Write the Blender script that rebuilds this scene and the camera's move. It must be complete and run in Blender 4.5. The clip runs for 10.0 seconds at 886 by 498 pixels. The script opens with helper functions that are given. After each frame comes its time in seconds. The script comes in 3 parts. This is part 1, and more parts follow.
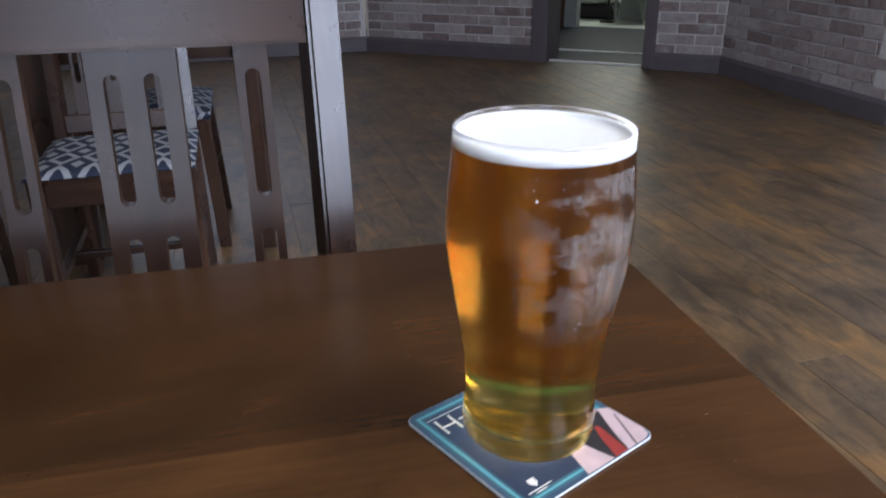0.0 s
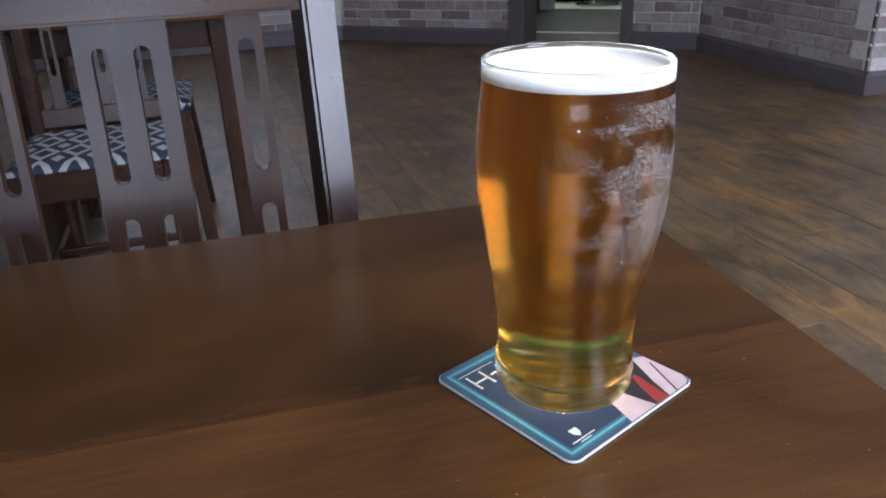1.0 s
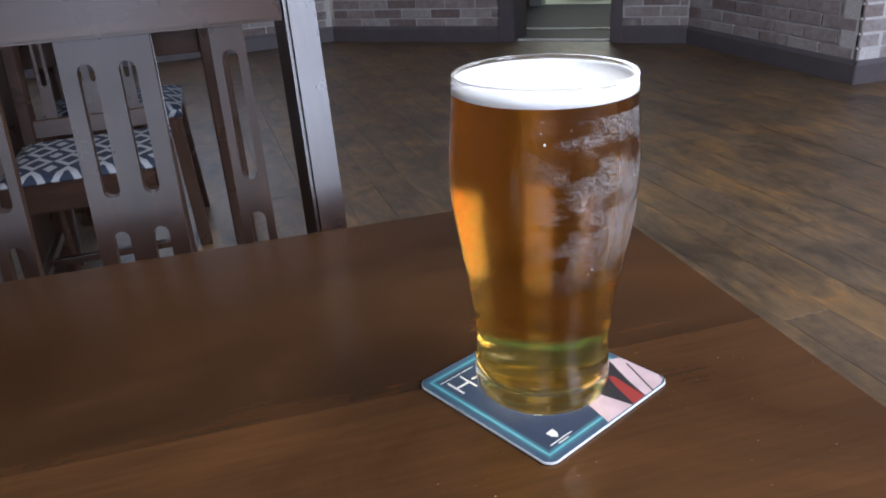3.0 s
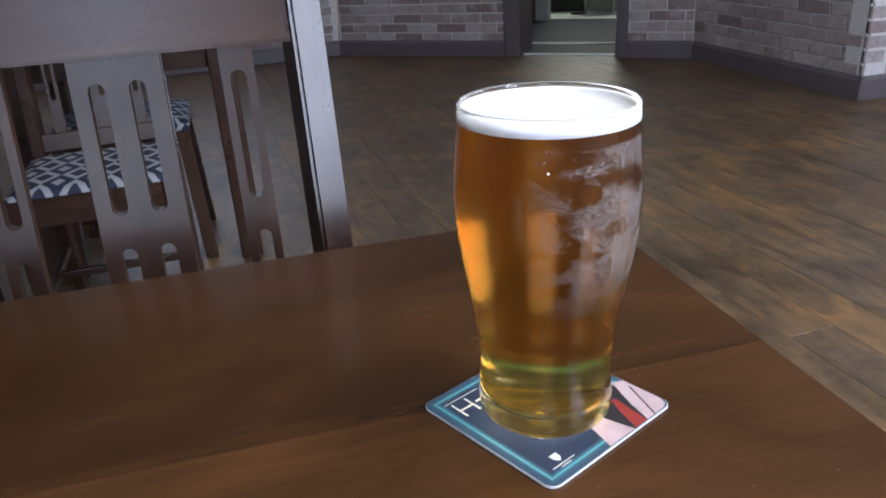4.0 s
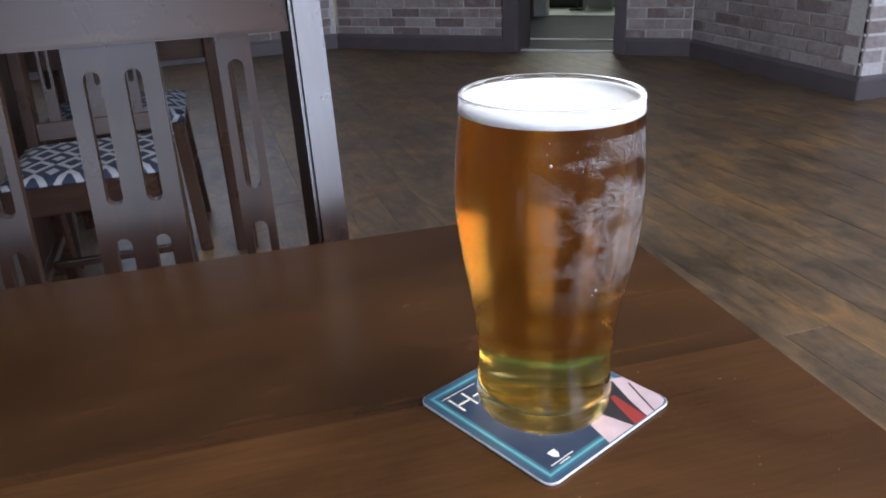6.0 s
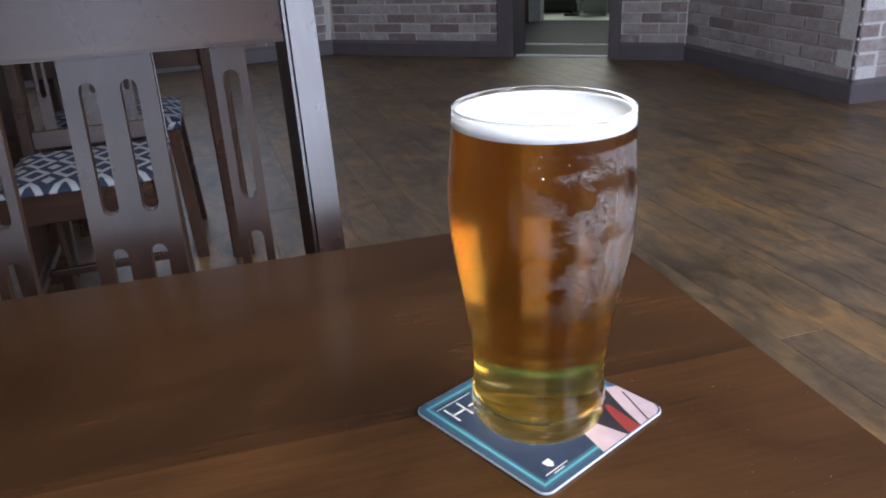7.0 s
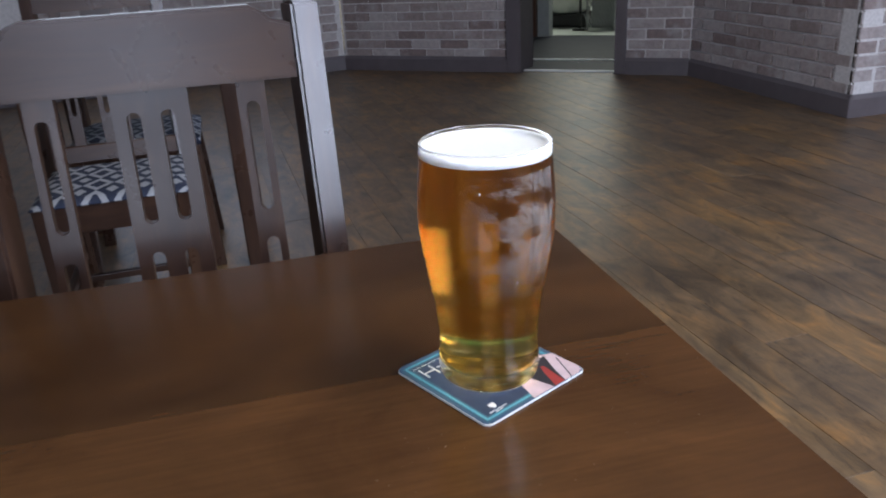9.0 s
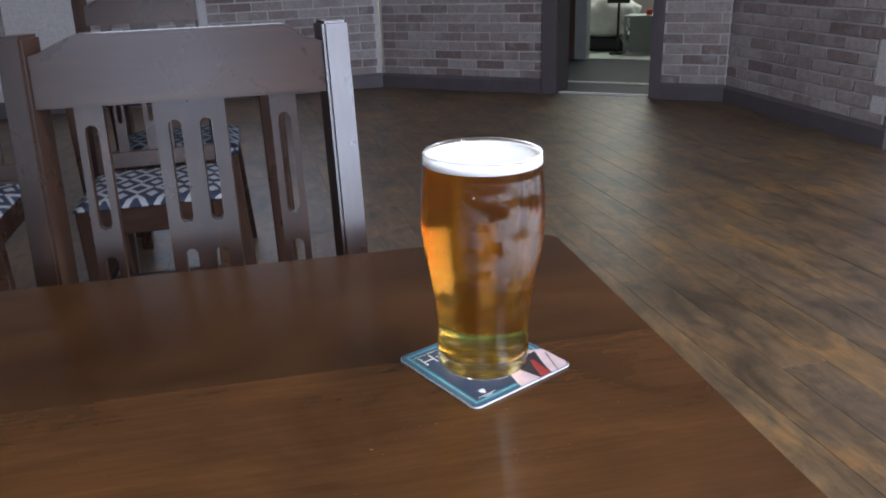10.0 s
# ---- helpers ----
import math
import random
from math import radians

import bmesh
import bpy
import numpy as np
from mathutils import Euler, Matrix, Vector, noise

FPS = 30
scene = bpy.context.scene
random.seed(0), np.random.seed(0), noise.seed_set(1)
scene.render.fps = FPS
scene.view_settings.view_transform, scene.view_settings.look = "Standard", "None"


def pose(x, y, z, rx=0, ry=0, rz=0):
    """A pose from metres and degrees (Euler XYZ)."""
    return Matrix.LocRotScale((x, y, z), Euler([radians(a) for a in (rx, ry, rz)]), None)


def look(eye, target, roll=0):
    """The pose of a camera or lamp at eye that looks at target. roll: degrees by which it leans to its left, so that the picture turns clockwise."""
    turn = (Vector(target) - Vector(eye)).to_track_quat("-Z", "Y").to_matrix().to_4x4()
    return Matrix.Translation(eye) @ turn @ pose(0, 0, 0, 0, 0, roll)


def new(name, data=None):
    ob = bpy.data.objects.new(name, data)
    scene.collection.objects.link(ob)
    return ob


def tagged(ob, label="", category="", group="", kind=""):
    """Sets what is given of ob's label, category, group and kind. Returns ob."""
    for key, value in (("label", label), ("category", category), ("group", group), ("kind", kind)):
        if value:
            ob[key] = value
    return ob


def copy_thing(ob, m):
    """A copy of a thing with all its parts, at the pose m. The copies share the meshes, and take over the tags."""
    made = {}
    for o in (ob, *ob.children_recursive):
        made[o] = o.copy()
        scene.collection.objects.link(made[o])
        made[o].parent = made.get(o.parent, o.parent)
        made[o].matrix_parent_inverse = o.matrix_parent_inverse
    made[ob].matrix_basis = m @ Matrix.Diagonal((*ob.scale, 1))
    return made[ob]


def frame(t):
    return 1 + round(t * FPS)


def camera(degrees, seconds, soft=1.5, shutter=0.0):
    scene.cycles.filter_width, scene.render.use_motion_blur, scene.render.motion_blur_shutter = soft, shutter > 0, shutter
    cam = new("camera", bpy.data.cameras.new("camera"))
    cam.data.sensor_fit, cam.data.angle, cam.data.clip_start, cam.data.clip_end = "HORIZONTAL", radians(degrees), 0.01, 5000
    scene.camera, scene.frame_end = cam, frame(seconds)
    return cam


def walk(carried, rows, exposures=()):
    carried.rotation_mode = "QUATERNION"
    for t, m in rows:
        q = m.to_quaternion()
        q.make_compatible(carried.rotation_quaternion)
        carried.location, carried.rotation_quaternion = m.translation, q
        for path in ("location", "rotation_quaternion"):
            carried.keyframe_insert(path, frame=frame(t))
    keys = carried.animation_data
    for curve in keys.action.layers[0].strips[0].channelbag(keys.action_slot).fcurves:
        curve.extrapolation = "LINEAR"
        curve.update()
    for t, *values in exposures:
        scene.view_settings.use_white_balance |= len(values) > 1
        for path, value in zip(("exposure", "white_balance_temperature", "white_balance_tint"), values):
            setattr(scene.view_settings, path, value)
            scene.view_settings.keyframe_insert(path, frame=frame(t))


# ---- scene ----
cam = camera(61.2, 10.0, soft=1.9, shutter=0.5)
PATH = [
    (0, (-0.112, -0.31, 0.995), (0.279, 1.485, 0.206), -0.8),
    (0.5, (-0.126, -0.303, 0.974), (0.27, 1.478, 0.155), -1.6),
    (1, (-0.133, -0.299, 0.971), (0.3, 1.475, 0.156), -2.5),
    (1.5, (-0.129, -0.305, 0.974), (0.285, 1.471, 0.155), -3.8),
    (2, (-0.125, -0.307, 0.978), (0.314, 1.462, 0.154), -3.9),
    (3.5, (-0.125, -0.309, 0.982), (0.313, 1.464, 0.167), -3.8),
    (4, (-0.125, -0.31, 0.987), (0.307, 1.476, 0.197), -3.7),
    (4.5, (-0.128, -0.308, 0.986), (0.296, 1.479, 0.194), -3.4),
    (5, (-0.129, -0.307, 0.985), (0.296, 1.477, 0.188), -3.0),
    (5.5, (-0.127, -0.305, 0.983), (0.309, 1.474, 0.18), -2.8),
    (7, (-0.125, -0.307, 0.988), (0.328, 1.473, 0.197), -3.1),
    (7.5, (-0.123, -0.308, 0.99), (0.336, 1.474, 0.207), -3.1),
    (8, (-0.129, -0.323, 0.996), (0.33, 1.46, 0.213), -3.0),
    (8.5, (-0.126, -0.347, 1.006), (0.335, 1.441, 0.238), -3.5),
    (9, (-0.129, -0.428, 1.027), (0.296, 1.372, 0.267), -3.4),
    (9.5, (-0.138, -0.471, 1.032), (0.222, 1.354, 0.298), -2.2),
    (10, (-0.12, -0.485, 1.033), (0.229, 1.352, 0.322), -2.2),
]
walk(cam, [(t, look(eye, target, roll)) for t, eye, target, roll in PATH], [(0, 0.16), (0.6, 0.28), (8.2, 0.28), (9, 0.20), (10, 0.25)])

# ---- world, daylight through the windows behind ----
world = bpy.data.worlds.new("sky")
scene.world = world
world.use_nodes = True
wn = world.node_tree.nodes
sky = wn.new("ShaderNodeTexSky")
sky.sky_type, sky.sun_disc = "NISHITA", False
sky.sun_elevation, sky.sun_rotation = radians(40), radians(60)
wn["Background"].inputs["Strength"].default_value = 0.1
world.node_tree.links.new(sky.outputs[0], wn["Background"].inputs["Color"])

WIN_Y = -1.55                       # inner face of the window wall behind
EAST_X = 4.7                        # inner face of the window wall at the side
DAY = (0.67, 0.765, 1.0)
# unseen windows, inferred from reflections; the third is added fill for the walls ahead
WINDOWS = [(0.62, 1.72, 0.78, 2.40, 76), (-1.00, -0.20, 0.75, 2.40, 13), (-2.9, -1.8, 0.95, 2.30, 6)]
EAST_WINDOWS = [(-1.45, 0.55, 0.80, 2.5, 160)]


def area_lamp(place, target, w, h, watts, color=DAY):
    d = bpy.data.lights.new("window_light", "AREA")
    d.shape, d.size, d.size_y, d.energy, d.color = "RECTANGLE", w, h, watts, color
    new("window_light", d).matrix_world = look(place, target)


for x0, x1, z0, z1, watts in WINDOWS:
    c = ((x0 + x1) / 2, WIN_Y - 0.16, (z0 + z1) / 2)
    area_lamp(c, (c[0], 5, c[2]), x1 - x0, z1 - z0, watts)
for y0, y1, z0, z1, watts in EAST_WINDOWS:
    c = (EAST_X + 0.16, (y0 + y1) / 2, (z0 + z1) / 2)
    area_lamp(c, (-5, c[1], c[2]), y1 - y0, z1 - z0, watts)
# unseen window assumed in the wall ahead on the left, for the floor's sheen
area_lamp((-0.75, 6.40, 1.65), (-0.55, 5.0, 1.65), 1.85, 1.20, 12)
# overhead lamp added out of view, to light the store room past the doorway
area_lamp((4.2, 8.6, 2.6), (3.9, 8.2, 0.0), 1.6, 1.6, 60, (0.95, 1.0, 0.93))

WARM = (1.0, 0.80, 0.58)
# both unseen: warm one assumed from an orange glow, white one added as fill
ADDED_DOWNLIGHTS = [(-0.45, 1.25, 0.12, 3, WARM), (0.95, -0.25, 0.56, 34, (0.95, 0.96, 0.98))]
for x, y, size, watts, tone in ADDED_DOWNLIGHTS:
    area_lamp((x, y, 2.86), (x, y, 0), size, size, watts, tone)


# ---- materials ----
def shader(name):
    m = bpy.data.materials.new(name)
    m.use_nodes = True
    nt = m.node_tree
    b = nt.nodes["Principled BSDF"]
    return m, nt, b


def link(nt, a, b):
    nt.links.new(a, b)


def node(nt, kind, **values):
    n = nt.nodes.new(kind)
    for k, v in values.items():
        n.inputs[k].default_value = v
    return n


def coords(nt, scale=(1, 1, 1), rot=(0, 0, 0), random_shift=False):
    tc = nt.nodes.new("ShaderNodeTexCoord")
    mp = node(nt, "ShaderNodeMapping", Scale=scale, Rotation=rot)
    out = tc.outputs["Object"]
    if random_shift:
        oi = nt.nodes.new("ShaderNodeObjectInfo")
        mul = nt.nodes.new("ShaderNodeVectorMath")
        mul.operation = "MULTIPLY"
        comb = nt.nodes.new("ShaderNodeCombineXYZ")
        for k in range(3):
            link(nt, oi.outputs["Random"], comb.inputs[k])
        link(nt, comb.outputs[0], mul.inputs[0])
        mul.inputs[1].default_value = (37.0, 53.0, 71.0)
        add = nt.nodes.new("ShaderNodeVectorMath")
        link(nt, out, add.inputs[0])
        link(nt, mul.outputs[0], add.inputs[1])
        out = add.outputs[0]
    link(nt, out, mp.inputs["Vector"])
    return mp.outputs[0]


def ramp(nt, fac, stops):
    r = nt.nodes.new("ShaderNodeValToRGB")
    el = r.color_ramp.elements
    while len(el) < len(stops):
        el.new(0.5)
    for e, (p, c) in zip(el, stops):
        e.position, e.color = p, (*c, 1)
    link(nt, fac, r.inputs["Fac"])
    return r.outputs["Color"]


def noise_tex(nt, vec, scale, detail=4.0, rough=0.55, dist=0.0):
    n = node(nt, "ShaderNodeTexNoise", Scale=scale, Detail=detail, Roughness=rough, Distortion=dist)
    link(nt, vec, n.inputs["Vector"])
    return n.outputs["Fac"]


def mix(nt, fac, a, b, mode="MIX"):
    m = nt.nodes.new("ShaderNodeMix")
    m.data_type, m.blend_type = "RGBA", mode
    for sock, v in ((m.inputs["Factor"], fac), (m.inputs["A"], a), (m.inputs["B"], b)):
        if isinstance(v, (int, float)):
            sock.default_value = v
        elif isinstance(v, tuple):
            sock.default_value = (*v, 1)
        else:
            link(nt, v, sock)
    return m.outputs["Result"]


def bump(nt, b, height, strength=0.2, dist=0.002):
    n = node(nt, "ShaderNodeBump", Strength=strength, Distance=dist)
    link(nt, height, n.inputs["Height"])
    link(nt, n.outputs[0], b.inputs["Normal"])


def rough_from(nt, b, fac, lo, hi):
    m = node(nt, "ShaderNodeMapRange")
    m.inputs["To Min"].default_value, m.inputs["To Max"].default_value = lo, hi
    link(nt, fac, m.inputs["Value"])
    link(nt, m.outputs[0], b.inputs["Roughness"])


def stained_wood(name, dark, mid, light, along, lo, hi, coat=0.0, staves=(), spec=0.5):
    """Stained, lacquered wood with the grain along one axis."""
    m, nt, b = shader(name)
    sc = [26.0, 26.0, 26.0]
    sc[along] = 2.2
    v = coords(nt, tuple(sc))
    grain = noise_tex(nt, v, 1.6, 6, 0.65, 0.6)
    v2 = coords(nt, tuple(5.0 if k != along else 1.4 for k in range(3)))
    cloud = noise_tex(nt, v2, 1.3, 3, 0.5, 0.3)
    col = ramp(nt, grain, [(0.28, dark), (0.52, mid), (0.78, light)])
    col2 = mix(nt, 0.55, col, ramp(nt, cloud, [(0.3, dark), (0.55, mid), (0.75, light)]))
    if staves:
        # boards glued edge to edge, each of its own tone
        tc = nt.nodes.new("ShaderNodeTexCoord")
        sep = nt.nodes.new("ShaderNodeSeparateXYZ")
        link(nt, tc.outputs["Object"], sep.inputs[0])
        div = nt.nodes.new("ShaderNodeMath")
        div.operation = "DIVIDE"
        place = node(nt, "ShaderNodeMapRange", **{"From Min": -0.35, "From Max": 0.35})
        link(nt, sep.outputs["Y"], place.inputs["Value"])
        stave = ramp(nt, place.outputs[0], [(edge, (tone,) * 3) for edge, tone in staves])
        stave.node.color_ramp.interpolation = "CONSTANT"
        # scuffs: short pale flecks, few and far between
        vs = coords(nt, (190, 620, 300), (0, 0, 0.35))
        sc1 = noise_tex(nt, vs, 1.0, 3, 0.6)
        sc2 = noise_tex(nt, coords(nt), 7, 2, 0.5)
        fleck = mix(nt, 1.0, ramp(nt, sc1, [(0.71, (0, 0, 0)), (0.75, (1, 1, 1))]), ramp(nt, sc2, [(0.48, (0, 0, 0)), (0.6, (1, 1, 1))]), "MULTIPLY")
        fine = noise_tex(nt, coords(nt, (9, 150, 30)), 1.5, 5, 0.7)
        col2 = mix(nt, 0.32, col2, ramp(nt, fine, [(0.3, (0.5, 0.48, 0.45)), (0.7, (1.35, 1.35, 1.35))]), "MULTIPLY")
        mott = noise_tex(nt, coords(nt, (3.5, 7, 5), (0, 0, 0.2)), 1.6, 6, 0.62, 0.8)
        col2 = mix(nt, 0.85, col2, ramp(nt, mott, [(0.30, (0.62, 0.60, 0.57)), (0.5, (0.95, 0.95, 0.95)), (0.72, (1.40, 1.36, 1.28))]), "MULTIPLY")
        col2 = mix(nt, fleck, col2, (0.33, 0.25, 0.19))
        col2 = mix(nt, 1.0, col2, stave, "MULTIPLY")
    link(nt, col2, b.inputs["Base Color"])
    v3 = coords(nt, (9, 9, 9))
    smear = noise_tex(nt, v3, 1.0, 5, 0.6, 0.4)
    rough_from(nt, b, smear, lo, hi)
    bump(nt, b, grain, 0.06, 0.001)
    b.inputs["Specular IOR Level"].default_value = spec
    b.inputs["Coat Weight"].default_value = coat
    b.inputs["Coat Roughness"].default_value = 0.12
    return m


def plain(name, color, rough=0.5, metal=0.0, grain=0.12, scale=30.0):
    m, nt, b = shader(name)
    v = coords(nt)
    f = noise_tex(nt, v, scale, 5, 0.6)
    lo = tuple(c * (1 - grain) for c in color)
    hi = tuple(min(1, c * (1 + grain)) for c in color)
    link(nt, ramp(nt, f, [(0.3, lo), (0.7, hi)]), b.inputs["Base Color"])
    b.inputs["Roughness"].default_value, b.inputs["Metallic"].default_value = rough, metal
    bump(nt, b, f, 0.05, 0.001)
    return m


M_TABLE = stained_wood("table_mahogany", (0.060, 0.0252, 0.0088), (0.076, 0.0325, 0.0112), (0.094, 0.0412, 0.0142), 0, 0.16, 0.25, staves=((0.0, 1.12), (0.23, 1.0), (0.42, 1.14), (0.606, 0.74), (0.80, 0.66)))
M_CHAIR = stained_wood("chair_stained_wood", (0.016, 0.0074, 0.0052), (0.040, 0.0190, 0.0120), (0.100, 0.0500, 0.0270), 2, 0.20, 0.38, spec=0.6)
M_CHAIR_X = stained_wood("chair_stained_wood_cross", (0.016, 0.0074, 0.0052), (0.040, 0.0190, 0.0120), (0.100, 0.0500, 0.0270), 0, 0.20, 0.38, spec=0.6)
M_SKIRT = plain("skirting_grey_paint", (0.125, 0.106, 0.112), 0.45, 0, 0.10, 8)
M_DARKFLOOR = plain("dark_corridor_lino", (0.028, 0.030, 0.038), 0.55, 0, 0.2, 6)
M_DARKFLOOR.node_tree.nodes["Principled BSDF"].inputs["Specular IOR Level"].default_value = 0.12
M_PALEFLOOR = plain("pale_lino", (0.48, 0.52, 0.46), 0.4, 0, 0.08, 5)
M_PLASTER = plain("plaster_wall", (0.20, 0.18, 0.17), 0.8, 0, 0.08, 5)
M_CEIL = plain("ceiling_paint", (0.30, 0.29, 0.28), 0.85, 0, 0.05, 4)
M_ALU = plain("bright_metal_strip", (0.95, 0.95, 0.96), 0.3, 0.15, 0.05, 40)
M_FRAME = plain("white_frame_paint", (0.75, 0.75, 0.73), 0.5, 0, 0.04, 10)
M_BLACK = plain("black_paint", (0.012, 0.012, 0.013), 0.45, 0, 0.2, 40)
M_WHITECLOTH = plain("white_cloth", (0.72, 0.74, 0.68), 0.85, 0, 0.06, 20)
M_GREYMETAL = plain("grey_metal", (0.38, 0.40, 0.39), 0.4, 0.3, 0.1, 30)
M_RED = plain("red_plastic", (0.5, 0.06, 0.04), 0.4, 0, 0.1, 30)
M_BROWNDOOR = plain("brown_door_edge", (0.10, 0.045, 0.025), 0.5, 0, 0.2, 20)
M_PALEPOST = plain("pale_grey_post", (0.40, 0.42, 0.40), 0.5, 0, 0.08, 12)


def floor_material(island=False):
    m, nt, b = shader("reclaimed_oak_board")
    v = coords(nt, (15, 2.4, 15), random_shift=True)
    grain = noise_tex(nt, v, 1.4, 8, 0.68, 0.9)
    v2 = coords(nt, (6.5, 3.2, 5), random_shift=True)
    cloud = noise_tex(nt, v2, 1.4, 7, 0.66, 1.2)
    if island:
        pick = nt.nodes.new("ShaderNodeNewGeometry").outputs["Random Per Island"]
    else:
        pick = nt.nodes.new("ShaderNodeObjectInfo").outputs["Random"]
    base = ramp(nt, pick, [(0.0, (0.152, 0.104, 0.063)), (0.25, (0.178, 0.122, 0.071)), (0.5, (0.158, 0.116, 0.079)), (0.75, (0.190, 0.128, 0.069)), (1.0, (0.166, 0.124, 0.086))])
    c1 = mix(nt, 0.75, base, ramp(nt, grain, [(0.30, (0.25, 0.22, 0.2)), (0.5, (0.8, 0.78, 0.76)), (0.75, (1.35, 1.25, 1.1))]), "MULTIPLY")
    c2 = mix(nt, 0.8, c1, ramp(nt, cloud, [(0.30, (0.34, 0.31, 0.30)), (0.45, (0.82, 0.79, 0.76)), (0.55, (1.15, 1.05, 0.92)), (0.70, (1.75, 1.35, 0.80))]), "MULTIPLY")
    # old scars and dark stains that run across neighbouring boards
    scar = noise_tex(nt, coords(nt, (34, 9, 20), random_shift=True), 1.6, 6, 0.7, 1.5)
    c3 = mix(nt, 0.7, c2, ramp(nt, scar, [(0.30, (0.35, 0.32, 0.30)), (0.42, (1, 1, 1)), (0.68, (1.1, 1.08, 1.05))]), "MULTIPLY")
    geo = nt.nodes.new("ShaderNodeNewGeometry")
    stain = noise_tex(nt, geo.outputs["Position"], 2.3, 5, 0.6, 0.8)
    c4 = mix(nt, 0.6, c3, ramp(nt, stain, [(0.36, (0.50, 0.49, 0.50)), (0.5, (1, 1, 1)), (0.64, (1.45, 1.24, 0.88))]), "MULTIPLY")
    link(nt, c4, b.inputs["Base Color"])
    rough_from(nt, b, grain, 0.28, 0.55)
    bump(nt, b, grain, 0.25, 0.002)
    return m


def brick_material(name, lo, mid, hi, mortar_smear=0.35):
    m, nt, b = shader(name)
    v = coords(nt, (1, 1, 1), random_shift=True)
    f = noise_tex(nt, v, 34, 6, 0.65)
    g = noise_tex(nt, v, 7, 4, 0.6)
    oi = nt.nodes.new("ShaderNodeObjectInfo")
    base = ramp(nt, oi.outputs["Random"], [(0.0, lo), (0.45, mid), (1.0, hi)])
    c1 = mix(nt, 0.7, base, ramp(nt, f, [(0.3, (0.6, 0.6, 0.6)), (0.7, (1.25, 1.22, 1.2))]), "MULTIPLY")
    c2 = mix(nt, ramp(nt, g, [(0.5, (0, 0, 0)), (0.72, (mortar_smear,) * 3)]), c1, (0.5, 0.47, 0.46))
    link(nt, c2, b.inputs["Base Color"])
    b.inputs["Roughness"].default_value = 0.8
    bump(nt, b, f, 0.5, 0.003)
    return m


M_FLOOR = floor_material()
M_FLOOR_FAR = floor_material(True)
M_JOINT = plain("floor_joint_dirt", (0.02, 0.015, 0.012), 0.8, 0, 0.3, 20)
M_BRICK = brick_material("washed_grey_brick", (0.225, 0.168, 0.158), (0.36, 0.300, 0.286), (0.46, 0.41, 0.40), 0.7)
M_MORTAR = plain("pale_mortar", (0.66, 0.63, 0.62), 0.9, 0, 0.15, 60)


def fabric_material():
    """Navy cloth woven with white nested diamonds."""
    m, nt, b = shader("navy_white_diamond_fabric")
    tc = nt.nodes.new("ShaderNodeTexCoord")
    sep = nt.nodes.new("ShaderNodeSeparateXYZ")
    link(nt, tc.outputs["Object"], sep.inputs[0])

    def math_node(op, a, c=None):
        n = nt.nodes.new("ShaderNodeMath")
        n.operation = op
        for k, v in enumerate((a, c)):
            if v is None:
                continue
            if isinstance(v, (int, float)):
                n.inputs[k].default_value = v
            else:
                link(nt, v, n.inputs[k])
        return n.outputs[0]

    deep = math_node("SUBTRACT", sep.outputs["Y"], math_node("MULTIPLY", sep.outputs["Z"], 1.0))
    u = math_node("ABSOLUTE", math_node("SUBTRACT", math_node("FRACT", math_node("DIVIDE", sep.outputs["X"], 0.080)), 0.5))
    w = math_node("ABSOLUTE", math_node("SUBTRACT", math_node("FRACT", math_node("DIVIDE", deep, 0.115)), 0.5))
    d = math_node("ADD", u, w)
    band = math_node("FRACT", math_node("MULTIPLY", d, 2.0))
    on = math_node("GREATER_THAN", band, 0.57)
    v = coords(nt)
    f = noise_tex(nt, v, 260, 2, 0.5)
    link(nt, mix(nt, on, (0.018, 0.025, 0.050), (0.30, 0.31, 0.33)), b.inputs["Base Color"])
    b.inputs["Roughness"].default_value = 0.85
    bump(nt, b, f, 0.3, 0.001)
    return m


M_FABRIC = fabric_material()


def glass_material(name, color, ior, rough=0.0):
    m, nt, b = shader(name)
    b.inputs["Base Color"].default_value = (*color, 1)
    b.inputs["Transmission Weight"].default_value = 1.0
    b.inputs["IOR"].default_value = ior
    b.inputs["Roughness"].default_value = rough
    return m


M_GLASS = glass_material("clear_glass", (0.99, 0.99, 0.985), 1.45)


def ale_material():
    """Clear amber ale."""
    m, nt, b = shader("amber_ale")
    # base glow painted into the tint: paler gold downwards, as through thinner ale
    tc = nt.nodes.new("ShaderNodeTexCoord")
    sep = nt.nodes.new("ShaderNodeSeparateXYZ")
    link(nt, tc.outputs["Object"], sep.inputs[0])
    glow_fade = node(nt, "ShaderNodeMapRange", **{"From Min": 0.018, "From Max": 0.085})
    link(nt, sep.outputs["Z"], glow_fade.inputs["Value"])
    link(nt, mix(nt, glow_fade.outputs[0], (1.0, 0.64, 0.11), (0.88, 0.35, 0.033)), b.inputs["Base Color"])
    b.inputs["Transmission Weight"].default_value = 1.0
    b.inputs["IOR"].default_value = 1.34
    b.inputs["Roughness"].default_value = 0.14
    return m


M_BEER = ale_material()
M_PANE = glass_material("window_glass", (1, 1, 1), 1.02)


def foam_material():
    m, nt, b = shader("beer_foam")
    v = coords(nt)
    f = noise_tex(nt, v, 700, 4, 0.6)
    link(nt, ramp(nt, f, [(0.3, (0.80, 0.80, 0.78)), (0.7, (0.88, 0.88, 0.87))]), b.inputs["Base Color"])
    b.inputs["Roughness"].default_value = 0.7
    b.inputs["Subsurface Weight"].default_value = 0.3
    b.inputs["Subsurface Radius"].default_value = (0.004, 0.004, 0.003)
    bump(nt, b, f, 0.15, 0.0006)
    return m


